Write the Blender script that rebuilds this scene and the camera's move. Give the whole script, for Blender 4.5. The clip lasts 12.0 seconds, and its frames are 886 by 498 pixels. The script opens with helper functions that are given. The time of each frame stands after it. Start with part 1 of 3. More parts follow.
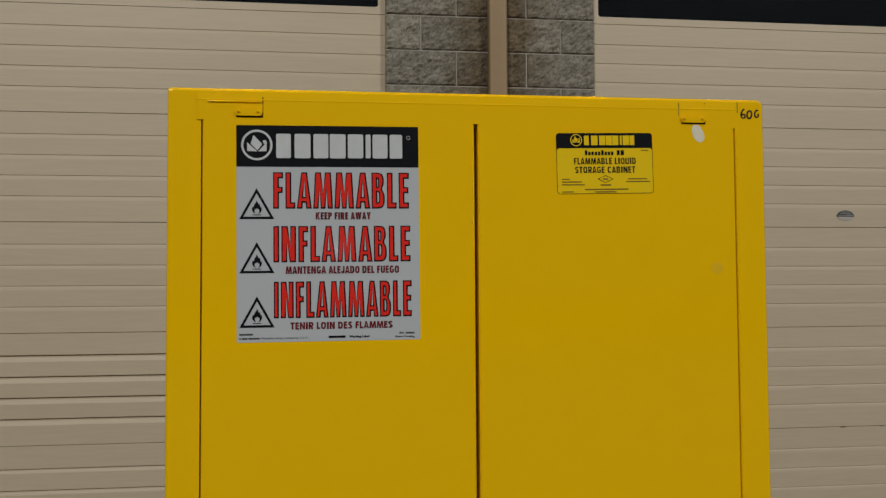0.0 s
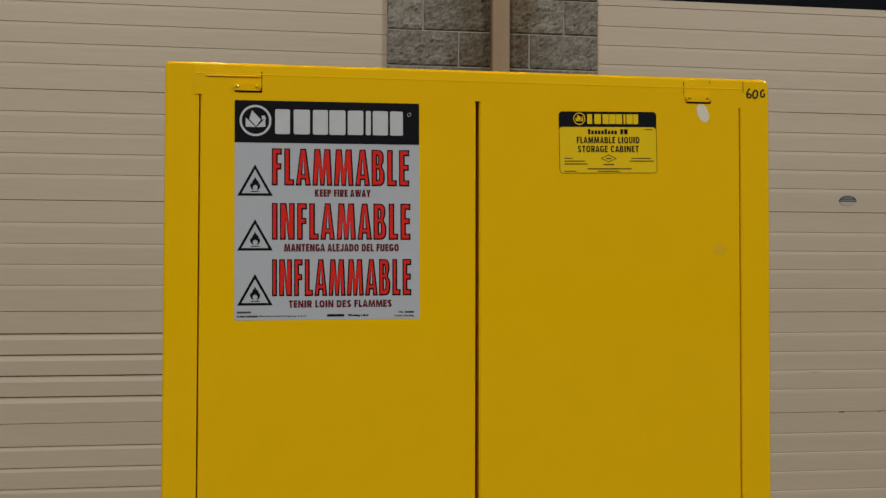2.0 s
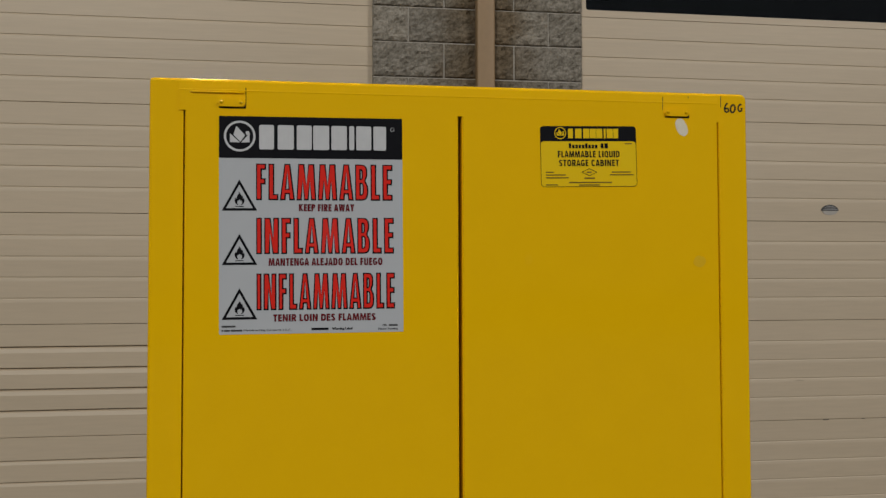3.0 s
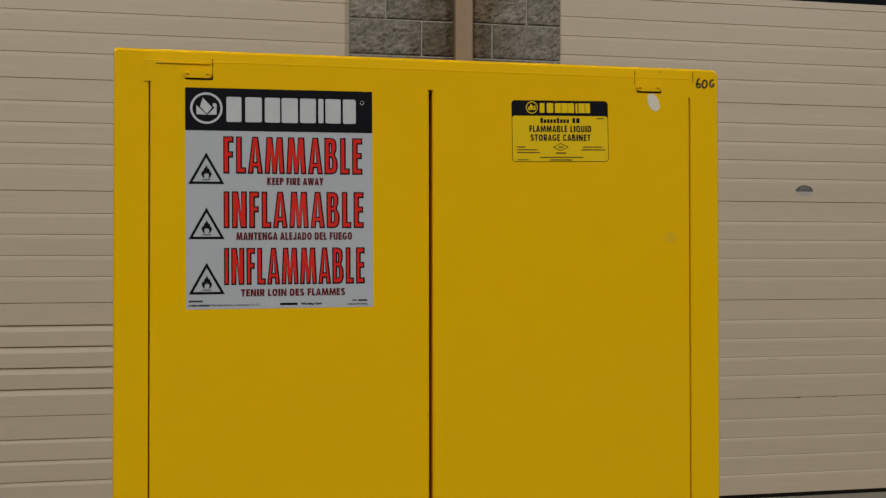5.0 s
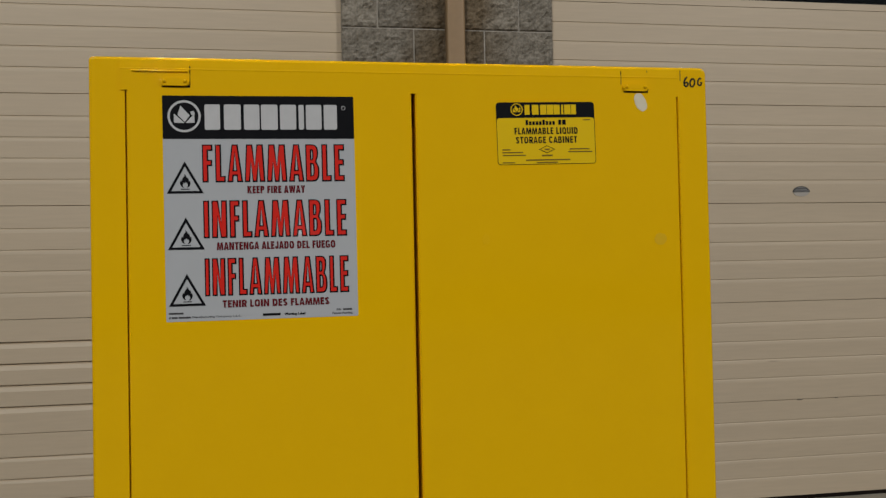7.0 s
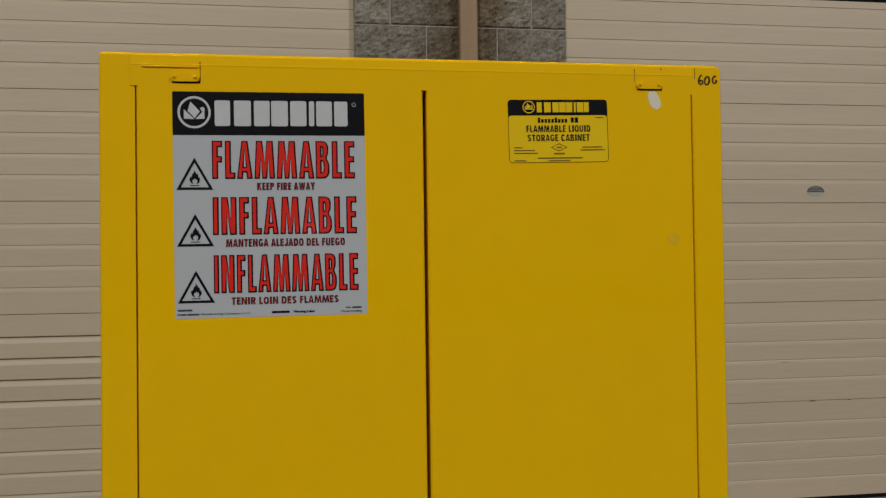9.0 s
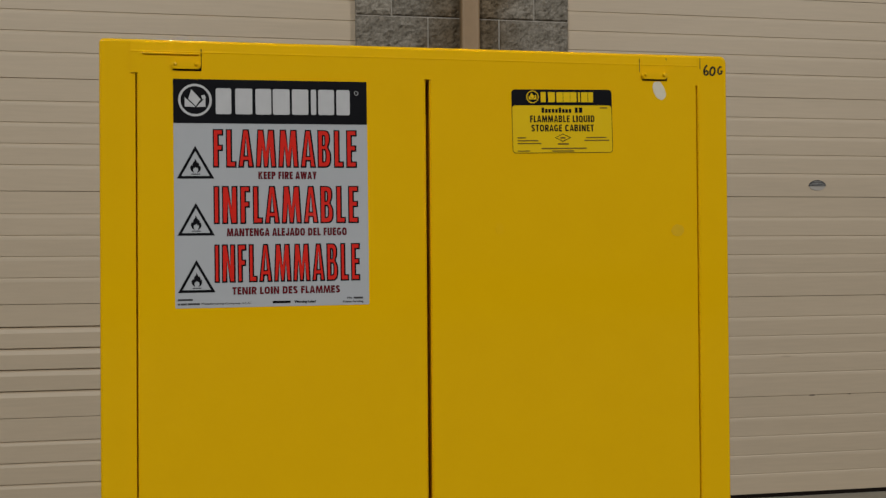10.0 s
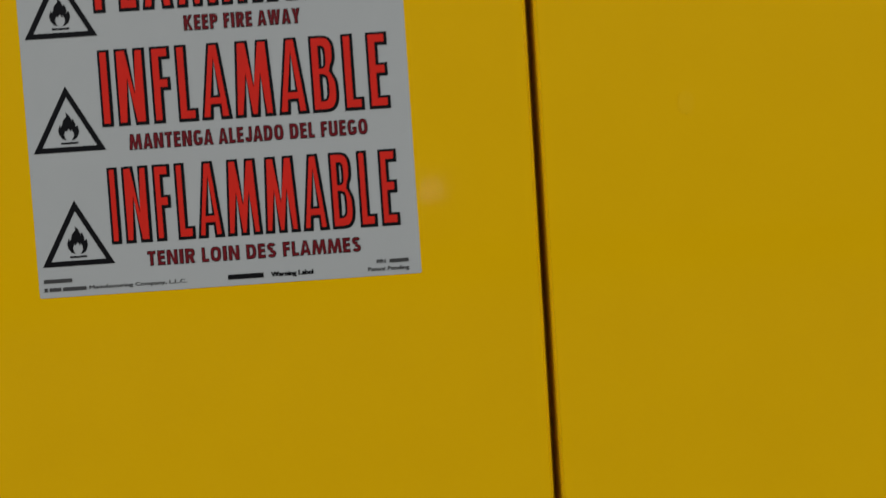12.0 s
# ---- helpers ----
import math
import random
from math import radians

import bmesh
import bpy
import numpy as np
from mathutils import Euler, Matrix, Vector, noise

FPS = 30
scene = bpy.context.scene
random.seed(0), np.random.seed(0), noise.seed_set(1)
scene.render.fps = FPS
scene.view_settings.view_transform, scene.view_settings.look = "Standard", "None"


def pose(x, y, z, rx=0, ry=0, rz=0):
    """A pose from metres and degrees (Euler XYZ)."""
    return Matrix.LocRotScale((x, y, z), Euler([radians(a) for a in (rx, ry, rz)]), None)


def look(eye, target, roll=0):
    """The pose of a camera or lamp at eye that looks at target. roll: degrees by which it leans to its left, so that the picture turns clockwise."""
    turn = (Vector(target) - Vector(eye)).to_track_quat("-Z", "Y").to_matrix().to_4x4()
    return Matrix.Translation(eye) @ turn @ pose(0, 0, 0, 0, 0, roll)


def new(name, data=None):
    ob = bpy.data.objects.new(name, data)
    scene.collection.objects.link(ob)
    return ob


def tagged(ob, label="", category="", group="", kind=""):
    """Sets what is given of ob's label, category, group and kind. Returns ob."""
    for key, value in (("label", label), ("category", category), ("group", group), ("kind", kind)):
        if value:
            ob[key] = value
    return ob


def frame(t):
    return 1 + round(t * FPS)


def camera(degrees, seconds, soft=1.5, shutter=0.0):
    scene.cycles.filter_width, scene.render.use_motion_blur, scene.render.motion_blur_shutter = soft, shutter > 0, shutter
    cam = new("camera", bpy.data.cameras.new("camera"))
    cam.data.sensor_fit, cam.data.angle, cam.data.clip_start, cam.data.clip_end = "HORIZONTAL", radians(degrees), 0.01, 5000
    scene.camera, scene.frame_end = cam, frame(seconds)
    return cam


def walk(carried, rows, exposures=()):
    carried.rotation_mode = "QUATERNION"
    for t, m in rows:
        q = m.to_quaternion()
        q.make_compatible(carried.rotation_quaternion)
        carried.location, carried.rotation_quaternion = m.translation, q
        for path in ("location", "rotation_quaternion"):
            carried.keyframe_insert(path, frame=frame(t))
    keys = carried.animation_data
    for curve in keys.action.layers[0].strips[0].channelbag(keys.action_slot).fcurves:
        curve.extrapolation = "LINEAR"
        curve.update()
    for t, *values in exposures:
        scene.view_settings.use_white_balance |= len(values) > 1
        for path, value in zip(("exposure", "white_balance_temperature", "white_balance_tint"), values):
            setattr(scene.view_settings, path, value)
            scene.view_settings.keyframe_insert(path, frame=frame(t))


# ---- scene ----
cam = camera(55.5, 12.0, soft=1.35, shutter=0.12)

PATH = [
    (0, (-0.201, -1.181, 1.38), (0.048, 0.801, 1.465), -0.3),
    (0.5, (-0.198, -1.178, 1.378), (0.044, 0.806, 1.446), -0.1),
    (1, (-0.197, -1.171, 1.374), (0.049, 0.813, 1.417), -0.1),
    (1.5, (-0.199, -1.166, 1.374), (0.04, 0.819, 1.417), 0.0),
    (2, (-0.199, -1.168, 1.375), (0.049, 0.816, 1.419), 0.2),
    (2.5, (-0.199, -1.174, 1.373), (0.055, 0.809, 1.414), 0.0),
    (3, (-0.195, -1.181, 1.38), (0.083, 0.799, 1.447), -0.1),
    (3.2, (-0.19, -1.183, 1.38), (0.115, 0.793, 1.452), -0.2),
    (4.8, (-0.181, -1.178, 1.374), (0.147, 0.794, 1.437), -0.1),
    (5, (-0.181, -1.175, 1.372), (0.145, 0.798, 1.393), 0.0),
    (5.5, (-0.179, -1.162, 1.37), (0.153, 0.81, 1.398), -0.4),
    (6, (-0.174, -1.164, 1.373), (0.16, 0.807, 1.44), -0.4),
    (6.5, (-0.169, -1.16, 1.372), (0.156, 0.813, 1.417), -0.8),
    (7, (-0.158, -1.155, 1.369), (0.169, 0.818, 1.41), -1.1),
    (9, (-0.155, -1.146, 1.37), (0.145, 0.831, 1.406), -0.7),
    (9.5, (-0.156, -1.145, 1.368), (0.134, 0.834, 1.403), -0.8),
    (10, (-0.157, -1.137, 1.367), (0.143, 0.84, 1.386), -0.4),
    (10.2, (-0.166, -1.132, 1.362), (0.152, 0.843, 1.386), 0.4),
    (10.5, (-0.203, -1.121, 1.374), (0.238, 0.83, 1.342), 0.1),
    (10.7, (-0.227, -1.1, 1.368), (0.225, 0.847, 1.286), -0.6),
    (11, (-0.237, -1.034, 1.37), (0.166, 0.924, 1.319), -1.9),
    (11.2, (-0.203, -0.95, 1.372), (0.1, 1.026, 1.406), -0.9),
    (11.4, (-0.162, -0.835, 1.337), (0.193, 1.127, 1.498), -1.6),
    (11.5, (-0.142, -0.779, 1.337), (0.197, 1.188, 1.477), -1.8),
    (11.7, (-0.098, -0.675, 1.331), (0.149, 1.308, 1.412), -1.0),
    (11.8, (-0.094, -0.636, 1.339), (0.12, 1.353, 1.369), -2.9),
    (12, (-0.074, -0.557, 1.333), (-0.062, 1.442, 1.282), -3.5),
]
walk(cam, [(t, look(eye, target, roll)) for t, eye, target, roll in PATH], [(0, 0.02, 6500, 7), (1, 0.02, 6500, 9.5), (2, 0, 6500, 10), (11.5, -0.02, 6500, 10), (12, 0, 6500, 6.5)])

# ---------------------------------------------------------------- light
world = bpy.data.worlds.new("night_sky")
scene.world = world
world.use_nodes = True
# a dim sky glow, weakest over the dark surroundings
sky = world.node_tree
sky.nodes["Background"].inputs[0].default_value = (0.80, 0.90, 1.0, 1)
way_up, height, glow = (sky.nodes.new("ShaderNode" + kind) for kind in ("TexCoord", "SeparateXYZ", "MapRange"))
for socket, value in (("From Min", -0.05), ("From Max", 0.55), ("To Min", 0.05), ("To Max", 0.175)):
    glow.inputs[socket].default_value = value
sky.links.new(way_up.outputs["Generated"], height.inputs[0])
sky.links.new(height.outputs["Z"], glow.inputs["Value"])
sky.links.new(glow.outputs[0], sky.nodes["Background"].inputs[1])


def yard_lamp(x, y, z, tx, ty, tz, watts, size, colour, beam=180):
    data = bpy.data.lights.new("yard_lamp", "AREA")
    data.shape, data.size, data.energy, data.color = "DISK", size, watts, colour
    data.spread = radians(beam)
    ob = new("yard_lamp", data)
    ob.matrix_world = look((x, y, z), (tx, ty, tz))
    return ob


yard_lamp(-7.0, -14.0, 11.3, 0.0, 3.0, 0.5, 1195, 3.0, (0.993, 0.967, 0.905))
yard_lamp(12.6, -14.0, 11.3, 1.5, 3.0, 0.5, 1175, 3.0, (1.0, 0.956, 0.900))
yard_lamp(-1.82, 0.4, 9.5, -0.7, -0.8, 0.0, 17, 0.36, (1.0, 0.92, 0.78), 42)
far = bpy.data.lights.new("street_lamp", "POINT")
far.energy, far.shadow_soft_size = 3.5, 0.04
new("street_lamp", far).location = (-0.16, -20.0, 2.3)

# ---------------------------------------------------------------- materials


def material(name, base, rough=0.6, metal=0.0, second=None, scale=3.0, fine=60.0, spread=0.5, bump=0.0, bump_scale=200.0, spec=0.5, relief=0.002, vary=0.0, stretch=1.0):
    """Principled paint with two scales of variation and fine relief."""
    m = bpy.data.materials.new(name)
    m.use_nodes = True
    nt = m.node_tree
    bsdf = nt.nodes["Principled BSDF"]
    bsdf.inputs["Roughness"].default_value = rough
    bsdf.inputs["Metallic"].default_value = metal
    bsdf.inputs["Specular IOR Level"].default_value = spec
    coord = nt.nodes.new("ShaderNodeTexCoord")
    big = nt.nodes.new("ShaderNodeTexNoise")
    big.inputs["Scale"].default_value, big.inputs["Detail"].default_value = scale, 5.0
    small = nt.nodes.new("ShaderNodeTexNoise")
    small.inputs["Scale"].default_value, small.inputs["Detail"].default_value = fine, 4.0
    grain = nt.nodes.new("ShaderNodeMapping")
    grain.inputs["Scale"].default_value = (stretch, 1.0, 1.0)
    nt.links.new(coord.outputs["Object"], grain.inputs["Vector"])
    for n in (big, small):
        nt.links.new(grain.outputs["Vector"], n.inputs["Vector"])
    add = nt.nodes.new("ShaderNodeMath")
    add.operation = "ADD"
    nt.links.new(big.outputs["Fac"], add.inputs[0])
    nt.links.new(small.outputs["Fac"], add.inputs[1])
    ramp = nt.nodes.new("ShaderNodeMapRange")
    ramp.inputs["From Min"].default_value, ramp.inputs["From Max"].default_value = 1.0 - spread, 1.0 + spread
    nt.links.new(add.outputs[0], ramp.inputs["Value"])
    mix = nt.nodes.new("ShaderNodeMix")
    mix.data_type = "RGBA"
    mix.inputs["A"].default_value = (*base, 1)
    mix.inputs["B"].default_value = (*(second or [c * 0.88 for c in base]), 1)
    nt.links.new(ramp.outputs[0], mix.inputs["Factor"])
    colour = mix.outputs["Result"]
    if vary:
        info = nt.nodes.new("ShaderNodeObjectInfo")
        span = nt.nodes.new("ShaderNodeMapRange")
        span.inputs["To Min"].default_value, span.inputs["To Max"].default_value = 1.0 - vary, 1.0 + vary
        nt.links.new(info.outputs["Random"], span.inputs["Value"])
        hsv = nt.nodes.new("ShaderNodeHueSaturation")
        nt.links.new(span.outputs[0], hsv.inputs["Value"])
        nt.links.new(colour, hsv.inputs["Color"])
        colour = hsv.outputs["Color"]
    nt.links.new(colour, bsdf.inputs["Base Color"])
    if bump:
        rel = nt.nodes.new("ShaderNodeTexNoise")
        rel.inputs["Scale"].default_value, rel.inputs["Detail"].default_value = bump_scale, 3.0
        nt.links.new(grain.outputs["Vector"], rel.inputs["Vector"])
        b = nt.nodes.new("ShaderNodeBump")
        b.inputs["Strength"].default_value, b.inputs["Distance"].default_value = bump, relief
        nt.links.new(rel.outputs["Fac"], b.inputs["Height"])
        nt.links.new(b.outputs["Normal"], bsdf.inputs["Normal"])
    return m


YELLOW = material("safety_yellow_enamel", (0.900, 0.527, 0.001), 0.08, second=(0.860, 0.494, 0.001), scale=2.0, fine=18, bump=0.006, bump_scale=300, spec=0.33)
DOOR_PAINT = material("beige_door_paint", (0.626, 0.516, 0.380), 0.5, second=(0.555, 0.457, 0.334), scale=5.0, fine=70, spread=0.42, bump=0.12, bump_scale=60, stretch=0.07)
POST_PAINT = material("tan_downspout_paint", (0.385, 0.255, 0.138), 0.5, second=(0.32, 0.212, 0.114), scale=2, fine=30)
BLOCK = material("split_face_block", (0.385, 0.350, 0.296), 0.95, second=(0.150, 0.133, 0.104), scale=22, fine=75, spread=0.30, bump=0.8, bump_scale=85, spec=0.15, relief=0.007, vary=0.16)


def add_brown_tint(m, centre, reach, tint):
    """Multiplies in a brown tint with a ragged edge either side of the downspout."""
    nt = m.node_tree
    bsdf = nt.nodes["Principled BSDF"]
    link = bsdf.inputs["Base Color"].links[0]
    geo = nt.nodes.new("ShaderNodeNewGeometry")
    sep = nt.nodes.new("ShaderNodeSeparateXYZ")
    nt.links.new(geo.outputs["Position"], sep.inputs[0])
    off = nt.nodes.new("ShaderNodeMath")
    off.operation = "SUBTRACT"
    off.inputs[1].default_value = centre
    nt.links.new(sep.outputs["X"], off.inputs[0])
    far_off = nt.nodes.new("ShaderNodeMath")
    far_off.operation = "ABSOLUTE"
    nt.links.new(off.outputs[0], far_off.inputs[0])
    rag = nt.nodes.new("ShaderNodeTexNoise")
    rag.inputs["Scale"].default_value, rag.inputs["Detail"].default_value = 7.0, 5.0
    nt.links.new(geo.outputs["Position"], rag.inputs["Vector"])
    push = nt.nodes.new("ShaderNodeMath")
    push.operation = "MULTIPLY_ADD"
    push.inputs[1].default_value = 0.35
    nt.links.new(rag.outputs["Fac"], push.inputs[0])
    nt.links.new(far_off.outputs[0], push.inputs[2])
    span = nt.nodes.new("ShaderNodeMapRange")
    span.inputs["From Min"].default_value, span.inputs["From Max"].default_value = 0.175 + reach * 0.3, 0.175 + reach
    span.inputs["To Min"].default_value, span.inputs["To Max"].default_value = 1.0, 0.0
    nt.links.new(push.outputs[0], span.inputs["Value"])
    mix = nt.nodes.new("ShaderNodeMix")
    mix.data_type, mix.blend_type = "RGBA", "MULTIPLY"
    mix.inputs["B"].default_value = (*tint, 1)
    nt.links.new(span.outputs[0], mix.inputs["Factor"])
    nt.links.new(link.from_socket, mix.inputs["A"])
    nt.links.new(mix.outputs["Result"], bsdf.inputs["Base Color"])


add_brown_tint(BLOCK, 0.722, 0.36, (0.62, 0.53, 0.42))
MORTAR = material("pale_mortar", (0.56, 0.52, 0.46), 0.95, second=(0.38, 0.35, 0.31), scale=8, fine=120, bump=0.5, bump_scale=200, spec=0.2)
ASPHALT = material("dark_asphalt", (0.160, 0.138, 0.106), 0.9, second=(0.117, 0.101, 0.078), scale=1.2, fine=90, bump=0.6, bump_scale=150, spec=0.25)
CONCRETE = material("worn_concrete", (0.40, 0.363, 0.293), 0.9, second=(0.28, 0.254, 0.205), scale=4, fine=60, bump=0.5, bump_scale=90, spec=0.25)
# black of the door seals, and of strips painted in for shade on the cabinet
RUBBER_AND_SHADE = material("black_rubber_and_shade", (0.012, 0.008, 0.006), 0.85, fine=50, spec=0.12)
# near-black stands in for the dark of the unlit room behind the panes
DARK = material("near_black_unlit_room", (0.03, 0.03, 0.03), 0.9)
LABEL_WHITE = material("white_label_film", (0.500, 0.524, 0.558), 0.055, second=(0.474, 0.497, 0.531), scale=6, fine=40)
LABEL_YELLOW = material("yellow_label_film", (0.86, 0.58, 0.005), 0.10, second=(0.85, 0.57, 0.01), scale=6, fine=40)
INK_BLACK = material("black_print", (0.007, 0.007, 0.009), 0.10, second=(0.012, 0.012, 0.014), spec=0.3)
INK_RED = material("red_print", (0.80, 0.030, 0.018), 0.10, second=(0.66, 0.026, 0.020), spec=0.35)
INK_MAROON = material("maroon_print", (0.20, 0.016, 0.024), 0.12, second=(0.145, 0.015, 0.020), spec=0.35)
INK_DARK_RED = material("dark_red_print", (0.030, 0.008, 0.011), 0.12, second=(0.022, 0.007, 0.009), spec=0.35)
INK_GREY = material("light_grey_print", (0.52, 0.53, 0.555), 0.10, second=(0.62, 0.63, 0.65))
INK_SOFT = material("grey_small_print", (0.06, 0.06, 0.065), 0.4)
INK_FAINT = material("fine_brown_print", (0.26, 0.165, 0.008), 0.3, second=(0.20, 0.125, 0.008))
MARKER = material("black_marker", (0.006, 0.005, 0.004), 0.6, second=(0.012, 0.010, 0.006), spec=0.2)
SMEAR = material("white_paint_smear", (0.68, 0.62, 0.46), 0.6, second=(0.76, 0.71, 0.60), scale=40, fine=200)
PALE_RESIDUE = material("faint_residue", (0.897, 0.532, 0.005), 0.15, second=(0.88, 0.518, 0.004), scale=60, fine=200, spec=0.4)
RESIDUE = material("pale_residue", (0.76, 0.462, 0.010), 0.3, second=(0.80, 0.482, 0.010), scale=60, fine=200, spec=0.4)
STEEL = material("dull_steel", (0.42, 0.42, 0.42), 0.45, metal=0.9, second=(0.30, 0.30, 0.30))
DARK_STEEL = material("dark_steel", (0.10, 0.10, 0.10), 0.5, metal=0.6)
SCUFF = material("dark_scuff", (0.20, 0.16, 0.12), 0.7)
SEAM = material("dark_brown_seam", (0.10, 0.062, 0.010), 0.7, second=(0.07, 0.045, 0.010))
FAINT_SCUFF = material("faint_scuff", (0.545, 0.45, 0.33), 0.7, second=(0.50, 0.415, 0.305), scale=20, fine=60)
LIP_GREY = material("pale_worn_metal", (0.50, 0.47, 0.44), 0.5, second=(0.42, 0.39, 0.35), scale=30, fine=120)
PLATE_PRINT = material("faded_print", (0.40, 0.33, 0.27), 0.5)
TAG_GREY = material("grey_brown_plate", (0.30, 0.235, 0.185), 0.5, second=(0.26, 0.20, 0.16), fine=90)

GLASS = bpy.data.materials.new("tinted_glass")
GLASS.use_nodes = True
_g = GLASS.node_tree.nodes["Principled BSDF"]
_g.inputs["Base Color"].default_value = (0.35, 0.36, 0.36, 1)
_g.inputs["Roughness"].default_value = 0.02
_g.inputs["Transmission Weight"].default_value = 1.0

# ---------------------------------------------------------------- mesh tools


def box(bm, x0, x1, y0, y1, z0, z1, bevel=0.0, segments=2):
    made = bmesh.ops.create_cube(bm, size=1.0, matrix=Matrix.Translation(((x0 + x1) / 2, (y0 + y1) / 2, (z0 + z1) / 2)) @ Matrix.Diagonal((x1 - x0, y1 - y0, z1 - z0, 1)))
    if bevel:
        edges = list({e for v in made["verts"] for e in v.link_edges})
        bmesh.ops.bevel(bm, geom=edges, offset=bevel, segments=segments, affect="EDGES", profile=0.5)


def prism(bm, outline, y0, y1):
    """A plate with the outline [(x, z)], from y0 (front) to y1."""
    front = [bm.verts.new((x, y0, z)) for x, z in outline]
    back = [bm.verts.new((x, y1, z)) for x, z in outline]
    bm.faces.new(front)
    bm.faces.new(back[::-1])
    n = len(outline)
    for i in range(n):
        j = (i + 1) % n
        bm.faces.new((front[j], front[i], back[i], back[j]))


def rounded(x0, x1, z0, z1, r, steps=5):
    """The outline of a rectangle with rounded corners, anticlockwise."""
    out = []
    for cx, cz, a in ((x1 - r, z0 + r, -90), (x1 - r, z1 - r, 0), (x0 + r, z1 - r, 90), (x0 + r, z0 + r, 180)):
        for k in range(steps + 1):
            t = radians(a + 90 * k / steps)
            out.append((cx + r * math.cos(t), cz + r * math.sin(t)))
    return out


def ring(bm, cx, cz, r0, r1, y0, y1, steps=40):
    """A flat ring or, with its corners given by steps, a hollow polygon."""
    loops = []
    for r, y in ((r1, y0), (r1, y1), (r0, y1), (r0, y0)):
        loops.append([bm.verts.new((cx + r * math.cos(2 * math.pi * k / steps), y, cz + r * math.sin(2 * math.pi * k / steps))) for k in range(steps)])
    for a in range(4):
        p, q = loops[a], loops[(a + 1) % 4]
        for k in range(steps):
            j = (k + 1) % steps
            bm.faces.new((p[k], p[j], q[j], q[k]))


def part(name, bm, mat, parent=None, label="", at=None):
    """Links a bmesh as one mesh object under a thing or a part."""
    bmesh.ops.recalc_face_normals(bm, faces=bm.faces)
    data = bpy.data.meshes.new(name)
    bm.to_mesh(data)
    bm.free()
    data.materials.append(mat)
    ob = new(name, data)
    ob.parent = parent
    if at:
        ob.matrix_basis = at
    if label:
        ob["label"] = label
    return ob


def smooth(ob, angle=35):
    for p in ob.data.polygons:
        p.use_smooth = True
    ob.data.set_sharp_from_angle(angle=radians(angle))
    return ob


def soft_edges(ob):
    """Smooth shading on the small rounding faces alone."""
    for p in ob.data.polygons:
        p.use_smooth = max(abs(c) for c in p.normal) < 0.999
    return ob


def flat_words(name, text, x0, x1, z0, z1, y, mat, parent, bold):
    """Lettering in the built-in font, fitted into a rectangle of the plate; bold thickens its strokes sideways."""
    cu = bpy.data.curves.new("lettering", "FONT")
    cu.body, cu.size, cu.resolution_u = text, 1.0, 3
    ob = bpy.data.objects.new("lettering", cu)
    scene.collection.objects.link(ob)
    dg = bpy.context.evaluated_depsgraph_get()
    src = ob.evaluated_get(dg).to_mesh()
    bm = bmesh.new()
    bm.from_mesh(src)
    ob.evaluated_get(dg).to_mesh_clear()
    bpy.data.objects.remove(ob)
    bpy.data.curves.remove(cu)
    xs, zs = [v.co.x for v in bm.verts], [v.co.y for v in bm.verts]
    a, b, c, d = min(xs), max(xs), min(zs), max(zs)
    x0, x1 = x0 + bold, x1 - bold
    for v in bm.verts:
        v.co = Vector((x0 + (v.co.x - a) / (b - a) * (x1 - x0), y, z0 + (v.co.y - c) / (d - c) * (z1 - z0)))
    first = list(bm.verts) + list(bm.edges) + list(bm.faces)
    for n, dx in enumerate((-1.0, -0.5, 0.5, 1.0), 1):
        made = bmesh.ops.duplicate(bm, geom=first)["geom"]
        bmesh.ops.translate(bm, verts=[v for v in made if isinstance(v, bmesh.types.BMVert)], vec=(dx * bold, -n * 1.2e-5, 0))
    return part(name, bm, mat, parent)


def arc(cx, cz, rx, rz, a0, a1, steps=9, square=2.7):
    """Points along a squarish ellipse from angle a0 to a1, in degrees."""
    out = []
    for k in range(steps + 1):
        t = radians(a0 + (a1 - a0) * k / steps)
        c, d = math.cos(t), math.sin(t)
        out.append((cx + rx * math.copysign(abs(c) ** (2 / square), c), cz + rz * math.copysign(abs(d) ** (2 / square), d)))
    return out


def ribbon(pts, half):
    """A closed outline along a centre line."""
    left, right = [], []
    for i, p in enumerate(pts):
        q, r = pts[max(i - 1, 0)], pts[min(i + 1, len(pts) - 1)]
        d = Vector((r[0] - q[0], r[1] - q[1])).normalized()
        left.append((p[0] - d.y * half, p[1] + d.x * half))
        right.append((p[0] + d.y * half, p[1] - d.x * half))
    return right + left[::-1]


